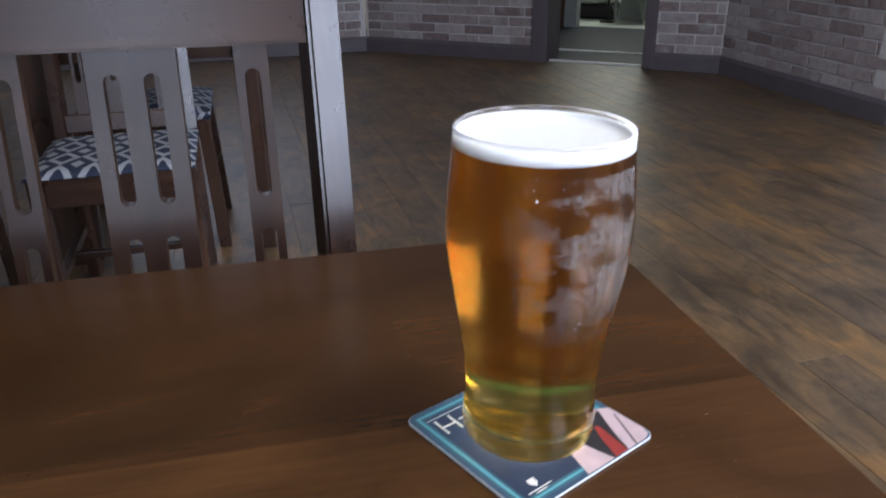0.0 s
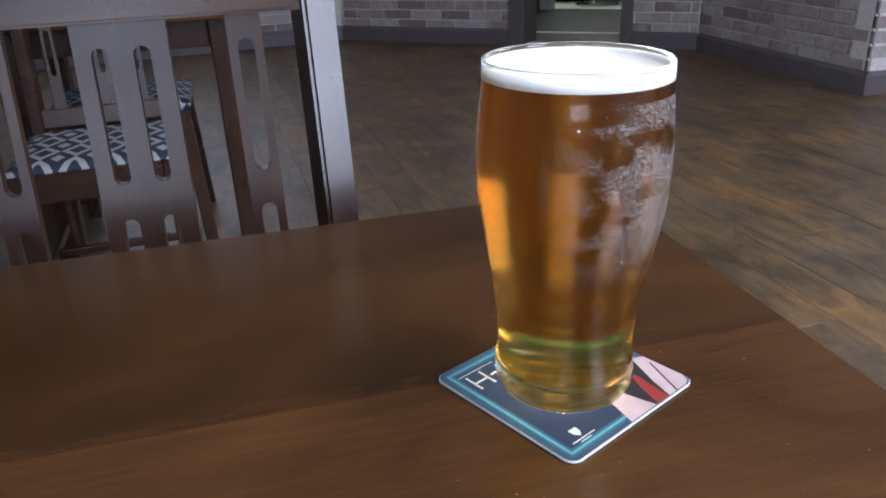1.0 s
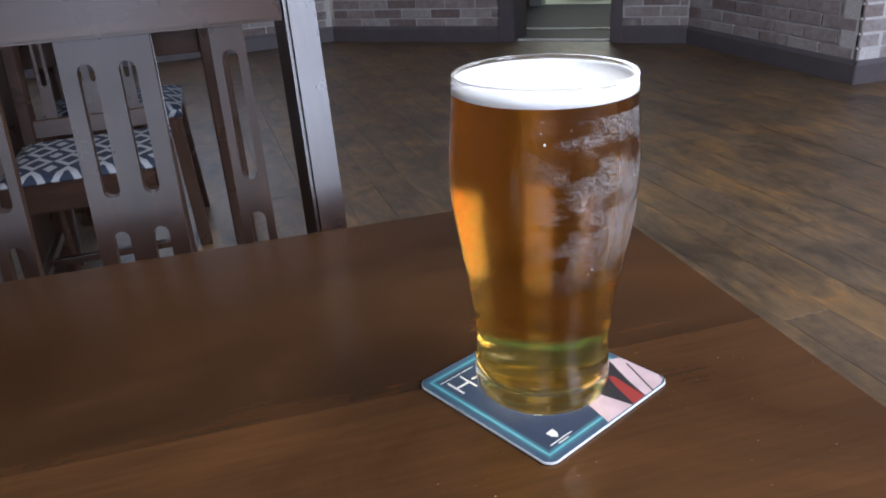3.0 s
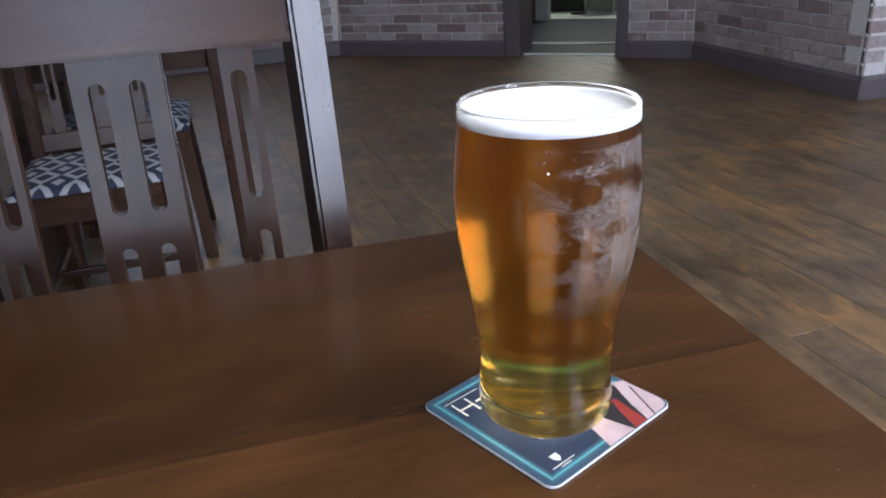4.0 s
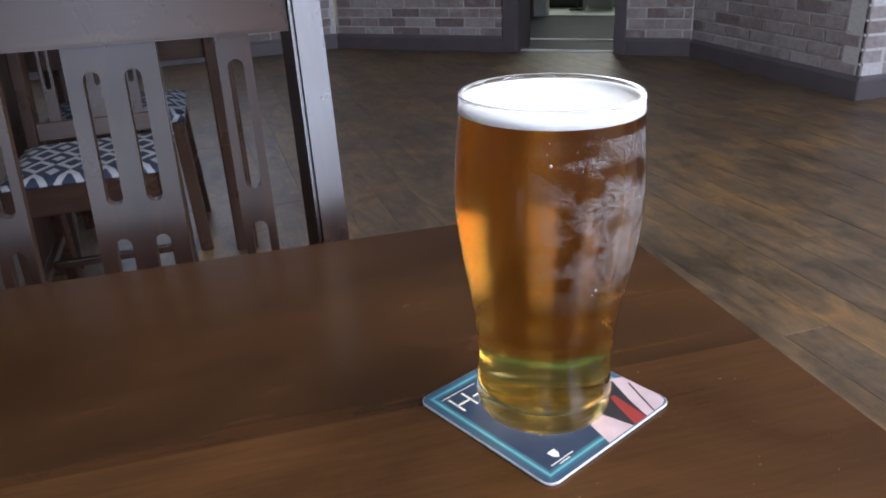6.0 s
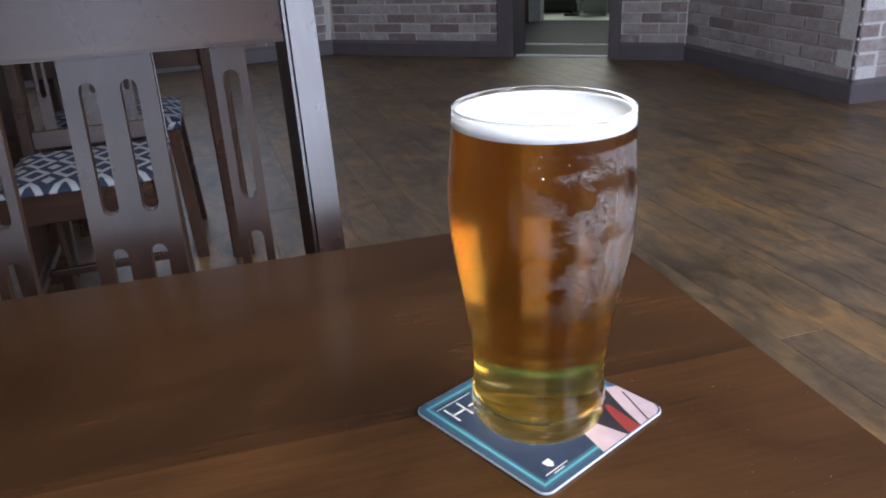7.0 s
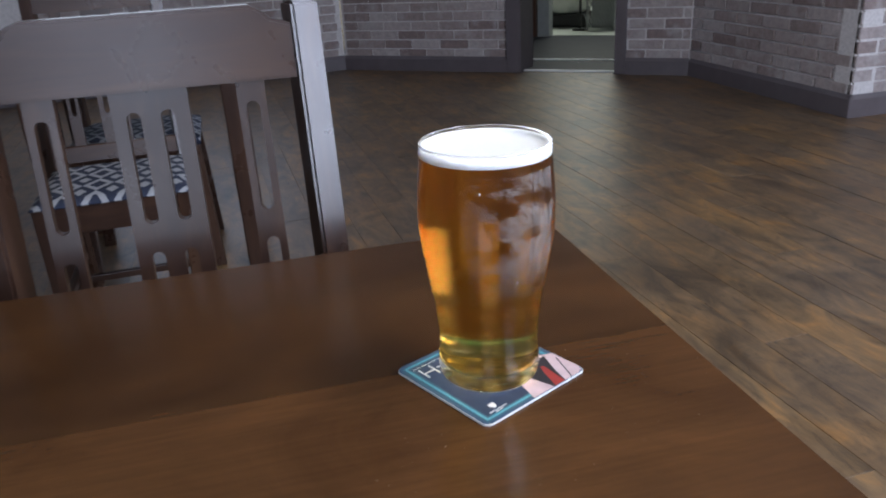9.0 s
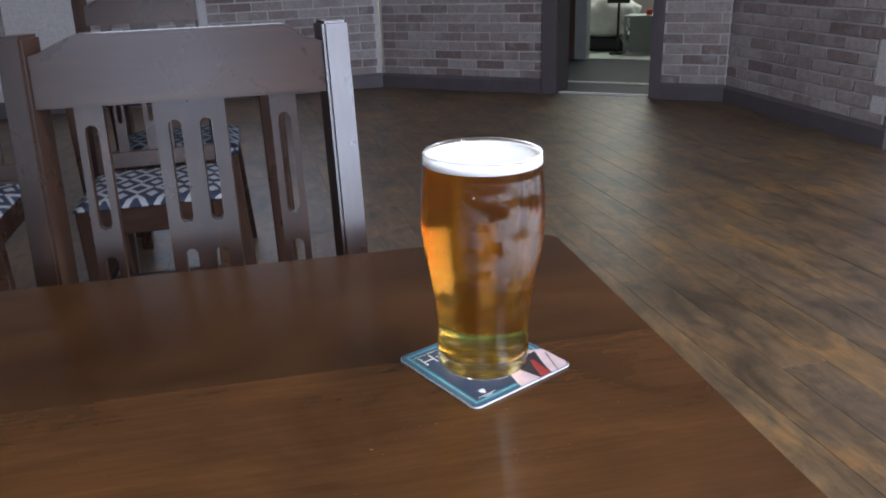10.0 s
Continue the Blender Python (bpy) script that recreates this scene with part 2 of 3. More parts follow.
M_FOAM = foam_material()


def lacing_material():
    """Patches of dried foam and mist, with clear glass between them."""
    m, nt, b = shader("foam_lacing")
    big = noise_tex(nt, coords(nt, (1, 1, 1.9)), 42, 3, 0.55)
    f = noise_tex(nt, coords(nt, (1, 1, 1.6)), 650, 4, 0.75)
    g = noise_tex(nt, coords(nt), 1700, 2, 0.7)
    region = ramp(nt, big, [(0.43, (0, 0, 0)), (0.53, (1, 1, 1))])
    gate = ramp(nt, f, [(0.44, (0.12, 0.12, 0.12)), (0.56, (1, 1, 1))])
    speck = ramp(nt, g, [(0.38, (0.1, 0.1, 0.1)), (0.62, (1, 1, 1))])
    # the patches lie on one side of the glass only, and fade out downwards
    tc = nt.nodes.new("ShaderNodeTexCoord")
    dot = nt.nodes.new("ShaderNodeVectorMath")
    dot.operation = "DOT_PRODUCT"
    link(nt, tc.outputs["Object"], dot.inputs[0])
    dot.inputs[1].default_value = (0.925, -0.38, 0.0)
    side = node(nt, "ShaderNodeMapRange", **{"From Min": -0.012, "From Max": 0.012})
    link(nt, dot.outputs["Value"], side.inputs["Value"])
    sep = nt.nodes.new("ShaderNodeSeparateXYZ")
    link(nt, tc.outputs["Object"], sep.inputs[0])
    low = node(nt, "ShaderNodeMapRange", **{"From Min": 0.068, "From Max": 0.098})
    link(nt, sep.outputs["Z"], low.inputs["Value"])
    both = nt.nodes.new("ShaderNodeMath")
    both.operation = "MULTIPLY"
    link(nt, side.outputs[0], both.inputs[0])
    link(nt, low.outputs[0], both.inputs[1])
    amount = mix(nt, 1.0, mix(nt, 1.0, region, gate, "MULTIPLY"), speck, "MULTIPLY")
    amount = mix(nt, both.outputs[0], (0.0, 0.0, 0.0), amount)
    amount = mix(nt, 1.0, amount, (0.31, 0.31, 0.31), "MULTIPLY")
    link(nt, amount, b.inputs["Alpha"])
    b.inputs["Base Color"].default_value = (0.85, 0.84, 0.82, 1)
    b.inputs["Roughness"].default_value = 0.8
    b.inputs["Specular IOR Level"].default_value = 0.1
    return m


M_LACING = lacing_material()
M_CARD_TOP = plain("coaster_navy_print", (0.028, 0.045, 0.085), 0.32, 0, 0.12, 90)
M_CARD_RIM = plain("coaster_blue_border", (0.045, 0.085, 0.14), 0.32, 0, 0.1, 90)
M_CARD_EDGE = plain("coaster_board", (0.66, 0.66, 0.65), 0.6, 0, 0.05, 90)
M_CYAN = plain("coaster_cyan_line", (0.11, 0.38, 0.45), 0.35, 0, 0.08, 90)
M_TEAL = plain("coaster_teal_band", (0.040, 0.135, 0.185), 0.35, 0, 0.1, 90)
M_PINK = plain("coaster_pink_print", (0.56, 0.43, 0.46), 0.35, 0, 0.16, 45)
M_REDPRINT = plain("coaster_red_print", (0.30, 0.040, 0.036), 0.35, 0, 0.1, 60)
M_DARKPRINT = plain("coaster_charcoal_print", (0.03, 0.028, 0.032), 0.35, 0, 0.1, 60)
M_WHITEPRINT = plain("coaster_white_print", (0.78, 0.77, 0.74), 0.35, 0, 0.05, 60)


# ---- mesh helpers ----
def mesh_of(name, bm, material, smooth=False):
    me = bpy.data.meshes.new(name)
    bmesh.ops.recalc_face_normals(bm, faces=bm.faces[:])
    bm.to_mesh(me)
    bm.free()
    me.materials.append(material)
    if smooth:
        for p in me.polygons:
            p.use_smooth = True
    return me


def part(name, bm, material, parent, label="", smooth=False):
    ob = new(name, mesh_of(name, bm, material, smooth))
    ob.parent = parent
    if label:
        ob["label"] = label
    return ob


def thing(name, m, label, category, group="", kind=""):
    ob = new(name)
    ob.empty_display_size = 0.1
    ob.matrix_world = m
    return tagged(ob, label, category, group, kind)


def box(x0, x1, y0, y1, z0, z1, bevel=0.0, segments=2, bm=None):
    bm = bm or bmesh.new()
    made = bmesh.ops.create_cube(bm, size=1.0)["verts"]
    for v in made:
        v.co = Vector((x0 + (v.co.x + 0.5) * (x1 - x0), y0 + (v.co.y + 0.5) * (y1 - y0), z0 + (v.co.z + 0.5) * (z1 - z0)))
    if bevel:
        edges = list({e for v in made for e in v.link_edges})
        bmesh.ops.bevel(bm, geom=edges, offset=bevel, segments=segments, affect="EDGES", profile=0.5)
    return bm


def prism(outline, y0, y1, bevel=0.0, segments=2):
    """A board: an outline in x and z, from y0 to y1."""
    bm = bmesh.new()
    a = [bm.verts.new((x, y0, z)) for x, z in outline]
    f = bm.faces.new(a)
    made = bmesh.ops.extrude_face_region(bm, geom=[f])["geom"]
    for v in made:
        if isinstance(v, bmesh.types.BMVert):
            v.co.y = y1
    if bevel:
        bmesh.ops.bevel(bm, geom=[e for e in bm.edges if abs(e.verts[0].co.y - e.verts[1].co.y) < 1e-6], offset=bevel, segments=segments, affect="EDGES")
    return bm


def slab(outline, z0, z1, bevel=0.0, segments=2):
    """An outline in x and y, from z0 to z1."""
    bm = bmesh.new()
    f = bm.faces.new([bm.verts.new((x, y, z0)) for x, y in outline])
    made = bmesh.ops.extrude_face_region(bm, geom=[f])["geom"]
    for v in made:
        if isinstance(v, bmesh.types.BMVert):
            v.co.z = z1
    if bevel:
        bmesh.ops.bevel(bm, geom=[e for e in bm.edges if abs(e.verts[0].co.z - e.verts[1].co.z) < 1e-6], offset=bevel, segments=segments, affect="EDGES")
    return bm


def rounded(x0, x1, y0, y1, r, n=6):
    pts = []
    for cx, cy, a0 in ((x1 - r, y1 - r, 0), (x0 + r, y1 - r, 90), (x0 + r, y0 + r, 180), (x1 - r, y0 + r, 270)):
        for k in range(n + 1):
            a = radians(a0 + 90 * k / n)
            pts.append((cx + r * math.cos(a), cy + r * math.sin(a)))
    return pts


def lathe(profile, steps=96):
    """Turns (radius, z) points about the z axis; radius 0 closes at the axis."""
    bm = bmesh.new()
    rings = []
    for r, z in profile:
        if r < 1e-7:
            rings.append([bm.verts.new((0, 0, z))])
        else:
            rings.append([bm.verts.new((r * math.cos(2 * math.pi * k / steps), r * math.sin(2 * math.pi * k / steps), z)) for k in range(steps)])
    for a, b in zip(rings, rings[1:]):
        for k in range(steps):
            n = (k + 1) % steps
            if len(a) == 1 and len(b) == 1:
                continue
            if len(a) == 1:
                bm.faces.new((a[0], b[k], b[n]))
            elif len(b) == 1:
                bm.faces.new((a[k], a[n], b[0]))
            else:
                bm.faces.new((a[k], a[n], b[n], b[k]))
    return bm


def smooth_profile(points, per=5):
    """Catmull-Rom through (r, z) points."""
    out = []
    p = [points[0]] + list(points) + [points[-1]]
    for k in range(1, len(p) - 2):
        for j in range(per):
            t = j / per
            out.append(tuple(0.5 * (2 * p[k][c] + (p[k + 1][c] - p[k - 1][c]) * t + (2 * p[k - 1][c] - 5 * p[k][c] + 4 * p[k + 1][c] - p[k + 2][c]) * t * t
                                    + (3 * p[k][c] - p[k - 1][c] - 3 * p[k + 1][c] + p[k + 2][c]) * t ** 3) for c in (0, 1)))
    return out + [points[-1]]


# ---- the room ----
A, B, C = (0.70, 6.46), (3.02, 4.60), (3.02, 3.0)     # corners of the walls ahead
L, E = (-4.2, 5.9), (4.9, 3.0)
FAR_Z = 2.9
SKIRT = 0.125


def wall_frame(p, q):
    """The pose whose x axis runs along the wall from p to q, with y into the wall (to the left of the way p to q)."""
    a = math.degrees(math.atan2(q[1] - p[1], q[0] - p[0]))
    return pose(p[0], p[1], 0, 0, 0, a), math.hypot(q[0] - p[0], q[1] - p[1])


def wall(name, p, q, label, spans, thick=0.14, material=None, z0=0.0):
    """A wall of boxes, in the frame of wall_frame; spans: (s0, s1, z0, z1)."""
    m, _ = wall_frame(p, q)
    ob = thing(name, m, label, "wall", kind="structure")
    for s0, s1, a, b in spans:
        part("wall_panel", box(s0, s1, 0.012, thick, a, b), material or M_MORTAR, ob)
    return ob


def skirting(name, p, q, spans):
    m, _ = wall_frame(p, q)
    ob = thing(name, m, "dark grey painted timber skirting board along the brick wall", "skirting", kind="structure")
    for s0, s1 in spans:
        prof = [(-0.018, 0.0), (-0.018, SKIRT - 0.025), (-0.010, SKIRT - 0.012), (-0.006, SKIRT), (0.012, SKIRT), (0.012, 0.0)]
        bm = bmesh.new()
        a = [bm.verts.new((s0, y, z)) for y, z in prof]
        b = [bm.verts.new((s1, y, z)) for y, z in prof]
        bm.faces.new(a), bm.faces.new(b)
        for k in range(len(prof)):
            n = (k + 1) % len(prof)
            bm.faces.new((a[k], a[n], b[n], b[k]))
        part("board", bm, M_SKIRT, ob)
    return ob


DIAG, DIAG_LEN = wall_frame(A, B)
D0, D1 = 1.665, 2.415                                  # the doorway, along the diagonal wall
wall_left = wall("wall_left", L, A, "grey-pink washed brick wall", [(0, 2.52, 0, FAR_Z), (4.45, math.hypot(A[0] - L[0], A[1] - L[1]), 0, FAR_Z), (2.52, 4.45, 0, 1.02), (2.52, 4.45, 2.27, FAR_Z)])
wall_diag = wall("wall_back", A, B, "grey-pink washed brick wall with a doorway", [(0, D0 - 0.01, 0, FAR_Z), (D1 + 0.01, DIAG_LEN, 0, FAR_Z), (D0 - 0.01, D1 + 0.01, 2.08, FAR_Z)])
wall_right = wall("wall_right", B, C, "grey-pink washed brick wall", [(0, 1.60, 0, FAR_Z)])
wall_return = wall("wall_return", C, E, "pale washed brick wall with dark joints", [(0.0, 1.88, 0, FAR_Z)])
skirting("baseboard_left", L, A, [(0, 4.93)])
skirting("baseboard_back", A, B, [(0.01, D0 - 0.125), (D1 + 0.085, DIAG_LEN - 0.008)])
skirting("baseboard_right", B, C, [(0.008, 1.60 + 0.0155)])
skirting("baseboard_return", C, E, [(-0.012, 1.88)])

# frames around the added ceiling lamps, out of view
for x, y, size, _, _ in ADDED_DOWNLIGHTS:
    lamp = thing("ceiling_light", pose(x, y, FAR_Z), "square white frame of an added ceiling light, out of view", "ceiling light", "ceiling light panels")
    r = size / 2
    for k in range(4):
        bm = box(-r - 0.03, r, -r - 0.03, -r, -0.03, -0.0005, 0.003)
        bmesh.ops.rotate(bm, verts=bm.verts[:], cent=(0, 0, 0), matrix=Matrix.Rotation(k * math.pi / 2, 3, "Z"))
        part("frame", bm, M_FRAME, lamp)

# the unseen rest of the room
for nm, x0, x1, y0, y1 in (("wall_west", -4.35, -4.2, WIN_Y, 6.2),):
    tagged(part(nm, box(x0, x1, y0, y1, 0, FAR_Z), M_PLASTER, None), "plain painted plaster wall", "wall", kind="structure")
xs = sorted(WINDOWS)
ww = thing("wall_south", pose(0, 0, 0), "plain plaster wall with tall windows", "wall", kind="structure")
edge = -4.35
panes = []
for x0, x1, z0, z1, _ in xs:
    panes.append((pose(x0, WIN_Y - 0.12, z0), x1 - x0, z1 - z0))
    part("wall_panel", box(edge, x0, WIN_Y - 0.2, WIN_Y, 0, FAR_Z), M_PLASTER, ww)
    part("wall_panel", box(x0, x1, WIN_Y - 0.2, WIN_Y, z1, FAR_Z), M_PLASTER, ww)
    part("wall_panel", box(x0, x1, WIN_Y - 0.2, WIN_Y, 0, z0), M_PLASTER, ww)
    edge = x1
part("wall_panel", box(edge, EAST_X + 0.2, WIN_Y - 0.2, WIN_Y, 0, FAR_Z), M_PLASTER, ww)
we = thing("wall_east", pose(0, 0, 0), "plain plaster wall with tall windows", "wall", kind="structure")
edge = WIN_Y
for y0, y1, z0, z1, _ in EAST_WINDOWS:
    part("wall_panel", box(EAST_X, EAST_X + 0.2, edge, y0, 0, FAR_Z), M_PLASTER, we)
    part("wall_panel", box(EAST_X, EAST_X + 0.2, y0, y1, z1, FAR_Z), M_PLASTER, we)
    part("wall_panel", box(EAST_X, EAST_X + 0.2, y0, y1, 0, z0), M_PLASTER, we)
    panes.append((pose(EAST_X + 0.12, y0, z0, 0, 0, 90), y1 - y0, z1 - z0))
    edge = y1
part("wall_panel", box(EAST_X, EAST_X + 0.2, edge, 3.0, 0, FAR_Z), M_PLASTER, we)
panes.append((wall_frame(L, A)[0] @ pose(2.52, 0.06, 1.02), 1.93, 1.25))
for k, (m, w, h) in enumerate(panes):
    win = thing("window_%d" % (k + 1), m, "white painted frame of an assumed window, out of view", "window", kind="structure")
    part("window_frame", box(0, 0.05, -0.02, 0.03, 0, h, 0.004), M_FRAME, win)
    part("window_frame", box(w - 0.05, w, -0.02, 0.03, 0, h, 0.004), M_FRAME, win)
    part("window_frame", box(0.05, w - 0.05, -0.02, 0.03, h - 0.05, h, 0.004), M_FRAME, win)
    part("window_sill", box(0.05, w - 0.05, -0.03, 0.03, 0, 0.05, 0.004), M_FRAME, win)
tagged(part("ceiling", box(-4.4, 5.8, WIN_Y - 0.2, 12.0, FAR_Z, FAR_Z + 0.1), M_CEIL, None), "plain white painted ceiling", "ceiling", kind="structure")


# ---- the doorway and what shows through it ----
def doorway():
    ob = thing("door_1", DIAG, "open doorway with dark grey painted timber frame", "doorway", kind="structure")
    part("architrave", box(D0 - 0.125, D0 - 0.012, -0.026, 0.012, 0, 2.14, 0.006), M_SKIRT, ob)
    part("architrave", box(D1 + 0.012, D1 + 0.085, -0.026, 0.012, 0, 2.14, 0.006), M_SKIRT, ob)
    part("architrave", box(D0 - 0.012, D1 + 0.012, -0.026, 0.012, 2.05, 2.14, 0.006), M_SKIRT, ob)
    part("jamb", box(D0 - 0.012, D0, -0.02, 0.30, 0, 2.06), M_SKIRT, ob)
    part("jamb", box(D1, D1 + 0.012, -0.02, 0.30, 0, 2.06), M_SKIRT, ob)
    part("door_sill", box(D0, D1, 0.085, 0.145, -0.04, 0.005), M_DARKFLOOR, ob)
    part("threshold", box(D0, D1, 0.05, 0.085, 0, 0.014, 0.003), M_ALU, ob, "bright metal threshold strip")
    part("threshold", box(D0 - 0.12, D1 + 0.2, 0.60, 0.63, 0.0055, 0.016, 0.003), M_ALU, ob, "bright metal threshold strip")


doorway()


def past_the_door():
    hall = thing("corridor", DIAG, "dim corridor with dark lino past the doorway", "corridor", kind="structure")
    part("dark_floor", box(0.4, 3.6, 0.145, 2.30, -0.05, 0.005), M_DARKFLOOR, hall)
    part("pale_floor", box(-1.0, 4.4, 2.30, 6.0, -0.05, 0.006), M_PALEFLOOR, hall, "pale green-white lino")
    part("side_wall", box(0.30, 0.40, 0.14, 2.30, 0, FAR_Z), M_SKIRT, hall)
    part("side_wall", box(3.60, 3.70, 0.14, 2.30, 0, FAR_Z), M_SKIRT, hall)
    part("end_wall", box(0.30, 1.03, 2.24, 2.34, 0, FAR_Z), M_SKIRT, hall)
    part("end_wall", box(2.40, 3.70, 2.24, 2.34, 0, FAR_Z), M_SKIRT, hall)
    part("end_wall", box(1.03, 2.40, 2.24, 2.34, 2.2, FAR_Z), M_SKIRT, hall)
    part("door_edge", box(1.04, 1.10, 2.16, 2.23, 0, 2.1, 0.004), M_BROWNDOOR, hall, "brown timber door edge")
    part("door_post", box(1.11, 1.24, 2.18, 2.32, 0, 2.2, 0.004), M_PALEPOST, hall, "pale grey painted door post")
    part("store_wall", box(-1.0, 4.4, 5.9, 6.0, 0, FAR_Z), M_PLASTER, hall)
    part("store_wall", box(-1.1, -1.0, 2.34, 6.0, 0, FAR_Z), M_PLASTER, hall)
    part("store_wall", box(4.4, 4.5, 2.34, 6.0, 0, FAR_Z), M_PLASTER, hall)
    # a heap of white cloth on a low dark stand
    heap = thing("laundry_heap", DIAG @ pose(1.22, 3.15, 0.0062), "heap of crumpled white cloth on a dark base", "cloth heap")
    part("base", box(-0.33, 0.24, -0.18, 0.30, 0.0, 0.15, 0.03, 3), M_BLACK, heap, "dark low base")
    bm = bmesh.new()
    bmesh.ops.create_icosphere(bm, subdivisions=4, radius=1.0)
    for v in bm.verts:
        d = v.co.normalized()
        fold = 1 + 0.16 * noise.noise(d * 2.3) + 0.10 * abs(noise.noise(d * 6.0)) + 0.05 * noise.noise(d * 13)
        v.co = Vector((d.x * 0.34 * fold - 0.04, d.y * 0.30 * fold + 0.06, max(0.151, 0.40 + d.z * 0.27 * fold)))
    part("cloth", bm, M_WHITECLOTH, heap, "crumpled white cloth", True)
    # a pale lattice crate, with a dark pole and hose beside it
    crate = thing("lattice_crate", DIAG @ pose(1.52, 2.72, 0.0062), "pale grey lattice-sided crate standing on lino", "crate")
    w, dpt, hh = 0.30, 0.26, 0.40
    for x in (0, w):
        for y in (0, dpt):
            part("corner_post", box(x - 0.012, x + 0.012, y - 0.012, y + 0.012, 0, hh, 0.003), M_GREYMETAL, crate)
    part("lid", box(-0.02, w + 0.02, -0.02, dpt + 0.02, hh, hh + 0.02, 0.004), M_PALEPOST, crate)
    part("back_panel", box(0.012, w - 0.012, dpt - 0.005, dpt + 0.005, 0.0, hh), M_PALEPOST, crate)
    for k in range(8):
        for sgn in (-1, 1):
            x0 = k * w / 7
            bm = box(-0.005, 0.005, -0.004, 0.004, 0, 0.17)
            bmesh.ops.rotate(bm, verts=bm.verts[:], cent=(0, 0, 0), matrix=Matrix.Rotation(sgn * 0.45, 3, "Y"))
            for lift in (0.03, 0.21):
                c = bm.copy()
                bmesh.ops.translate(c, verts=c.verts[:], vec=(min(max(x0 - sgn * 0.035, 0.01), w - 0.01), 0.004 * sgn, lift))
                part("lattice_bar", c, M_GREYMETAL, crate)
            bm.free()
    pole = thing("display_stand", DIAG @ pose(1.435, 2.74, 0.0062), "thin black upright stand with a flat head", "stand")
    part("pole", box(-0.012, 0.012, -0.012, 0.012, 0.02, 0.55, 0.003), M_BLACK, pole)
    part("foot", box(-0.07, 0.07, -0.07, 0.07, 0.0, 0.02, 0.004), M_BLACK, pole)
    part("head", box(-0.13, 0.12, -0.03, 0.03, 0.55, 0.66, 0.01), M_BLACK, pole)
    tub = thing("red_tub", DIAG @ pose(1.76, 2.80, 0.4264), "small red plastic tub on the crate", "tub")
    part("body", lathe([(0.0, 0.0), (0.03, 0.0), (0.036, 0.06), (0.033, 0.06), (0.028, 0.004), (0.0, 0.004)], 24), M_RED, tub, "", True)


past_the_door()

# ---- the table ----
TX0, TX1, TY0, TY1, TZ = -0.60, 0.150, -0.380, 0.263, 0.75


def table(name, x0, x1, y0, y1, z, label):
    ob = thing(name, pose((x0 + x1) / 2, (y0 + y1) / 2, 0), label, "table")
    hx, hy = (x1 - x0) / 2, (y1 - y0) / 2
    bm = slab(rounded(-hx, hx, -hy, hy, 0.022, 8), z - 0.028, z, 0.004, 3)
    part("tabletop", bm, M_TABLE, ob)
    for sx in (-1, 1):
        for sy in (-1, 1):
            cx, cy = sx * (hx - 0.075), sy * (hy - 0.075)
            part("leg", box(cx - 0.035, cx + 0.035, cy - 0.035, cy + 0.035, 0.0, z - 0.0285, 0.005), M_CHAIR, ob)
    for sx in (-1, 1):
        part("apron", box(sx * (hx - 0.075) - 0.011, sx * (hx - 0.075) + 0.011, -hy + 0.1105, hy - 0.1105, z - 0.11, z - 0.0285, 0.002), M_CHAIR_X, ob)
    for sy in (-1, 1):
        part("apron", box(-hx + 0.1105, hx - 0.1105, sy * (hy - 0.075) - 0.011, sy * (hy - 0.075) + 0.011, z - 0.11, z - 0.0285, 0.002), M_CHAIR_X, ob)
    return ob


table("pub_table", TX0, TX1, TY0, TY1, TZ, "dark mahogany-stained square pub table with a worn glossy top")


# ---- the chairs ----
def slot_outline(cx, w, z0, z1, n=8):
    pts = [(cx + w / 2 * math.cos(radians(a)), z1 - w / 2 + w / 2 * math.sin(radians(a))) for a in np.linspace(0, 180, n)]
    pts += [(cx + w / 2 * math.cos(radians(a)), z0 + w / 2 + w / 2 * math.sin(radians(a))) for a in np.linspace(180, 360, n)]
    return pts


def slotted_slat(x0, x1, z0, z1, slots, y0, y1):
    """A flat upright slat pierced by round-ended slots; slots: (centre, width, z0, z1), in columns of like centres."""
    bm = bmesh.new()
    outer = [bm.verts.new((x, y0, z)) for x, z in ((x0, z0), (x1, z0), (x1, z1), (x0, z1))]
    edges = [bm.edges.new((outer[k], outer[(k + 1) % 4])) for k in range(4)]
    for cx, w, a, b in slots:
        loop = [bm.verts.new((x, y0, z)) for x, z in slot_outline(cx, w, a, b)]
        edges += [bm.edges.new((loop[k], loop[(k + 1) % len(loop)])) for k in range(len(loop))]
    bmesh.ops.triangle_fill(bm, use_beauty=True, use_dissolve=False, edges=edges)
    faces = bm.faces[:]
    made = bmesh.ops.extrude_face_region(bm, geom=faces)["geom"]
    for v in made:
        if isinstance(v, bmesh.types.BMVert):
            v.co.y = y1
    rim = [e for e in bm.edges if len(e.link_faces) == 2 and e.calc_face_angle(0) > 1.2 and abs(e.verts[0].co.y - e.verts[1].co.y) < 1e-6]
    bmesh.ops.bevel(bm, geom=rim, offset=0.0012, segments=2, affect="EDGES")
    return bm


RAKE = 0.185                                           # the back leans away by this much a metre


def raked(bm, z0=0.46):
    for v in bm.verts:
        if v.co.z > z0:
            v.co.y += (v.co.z - z0) * RAKE
    return bm


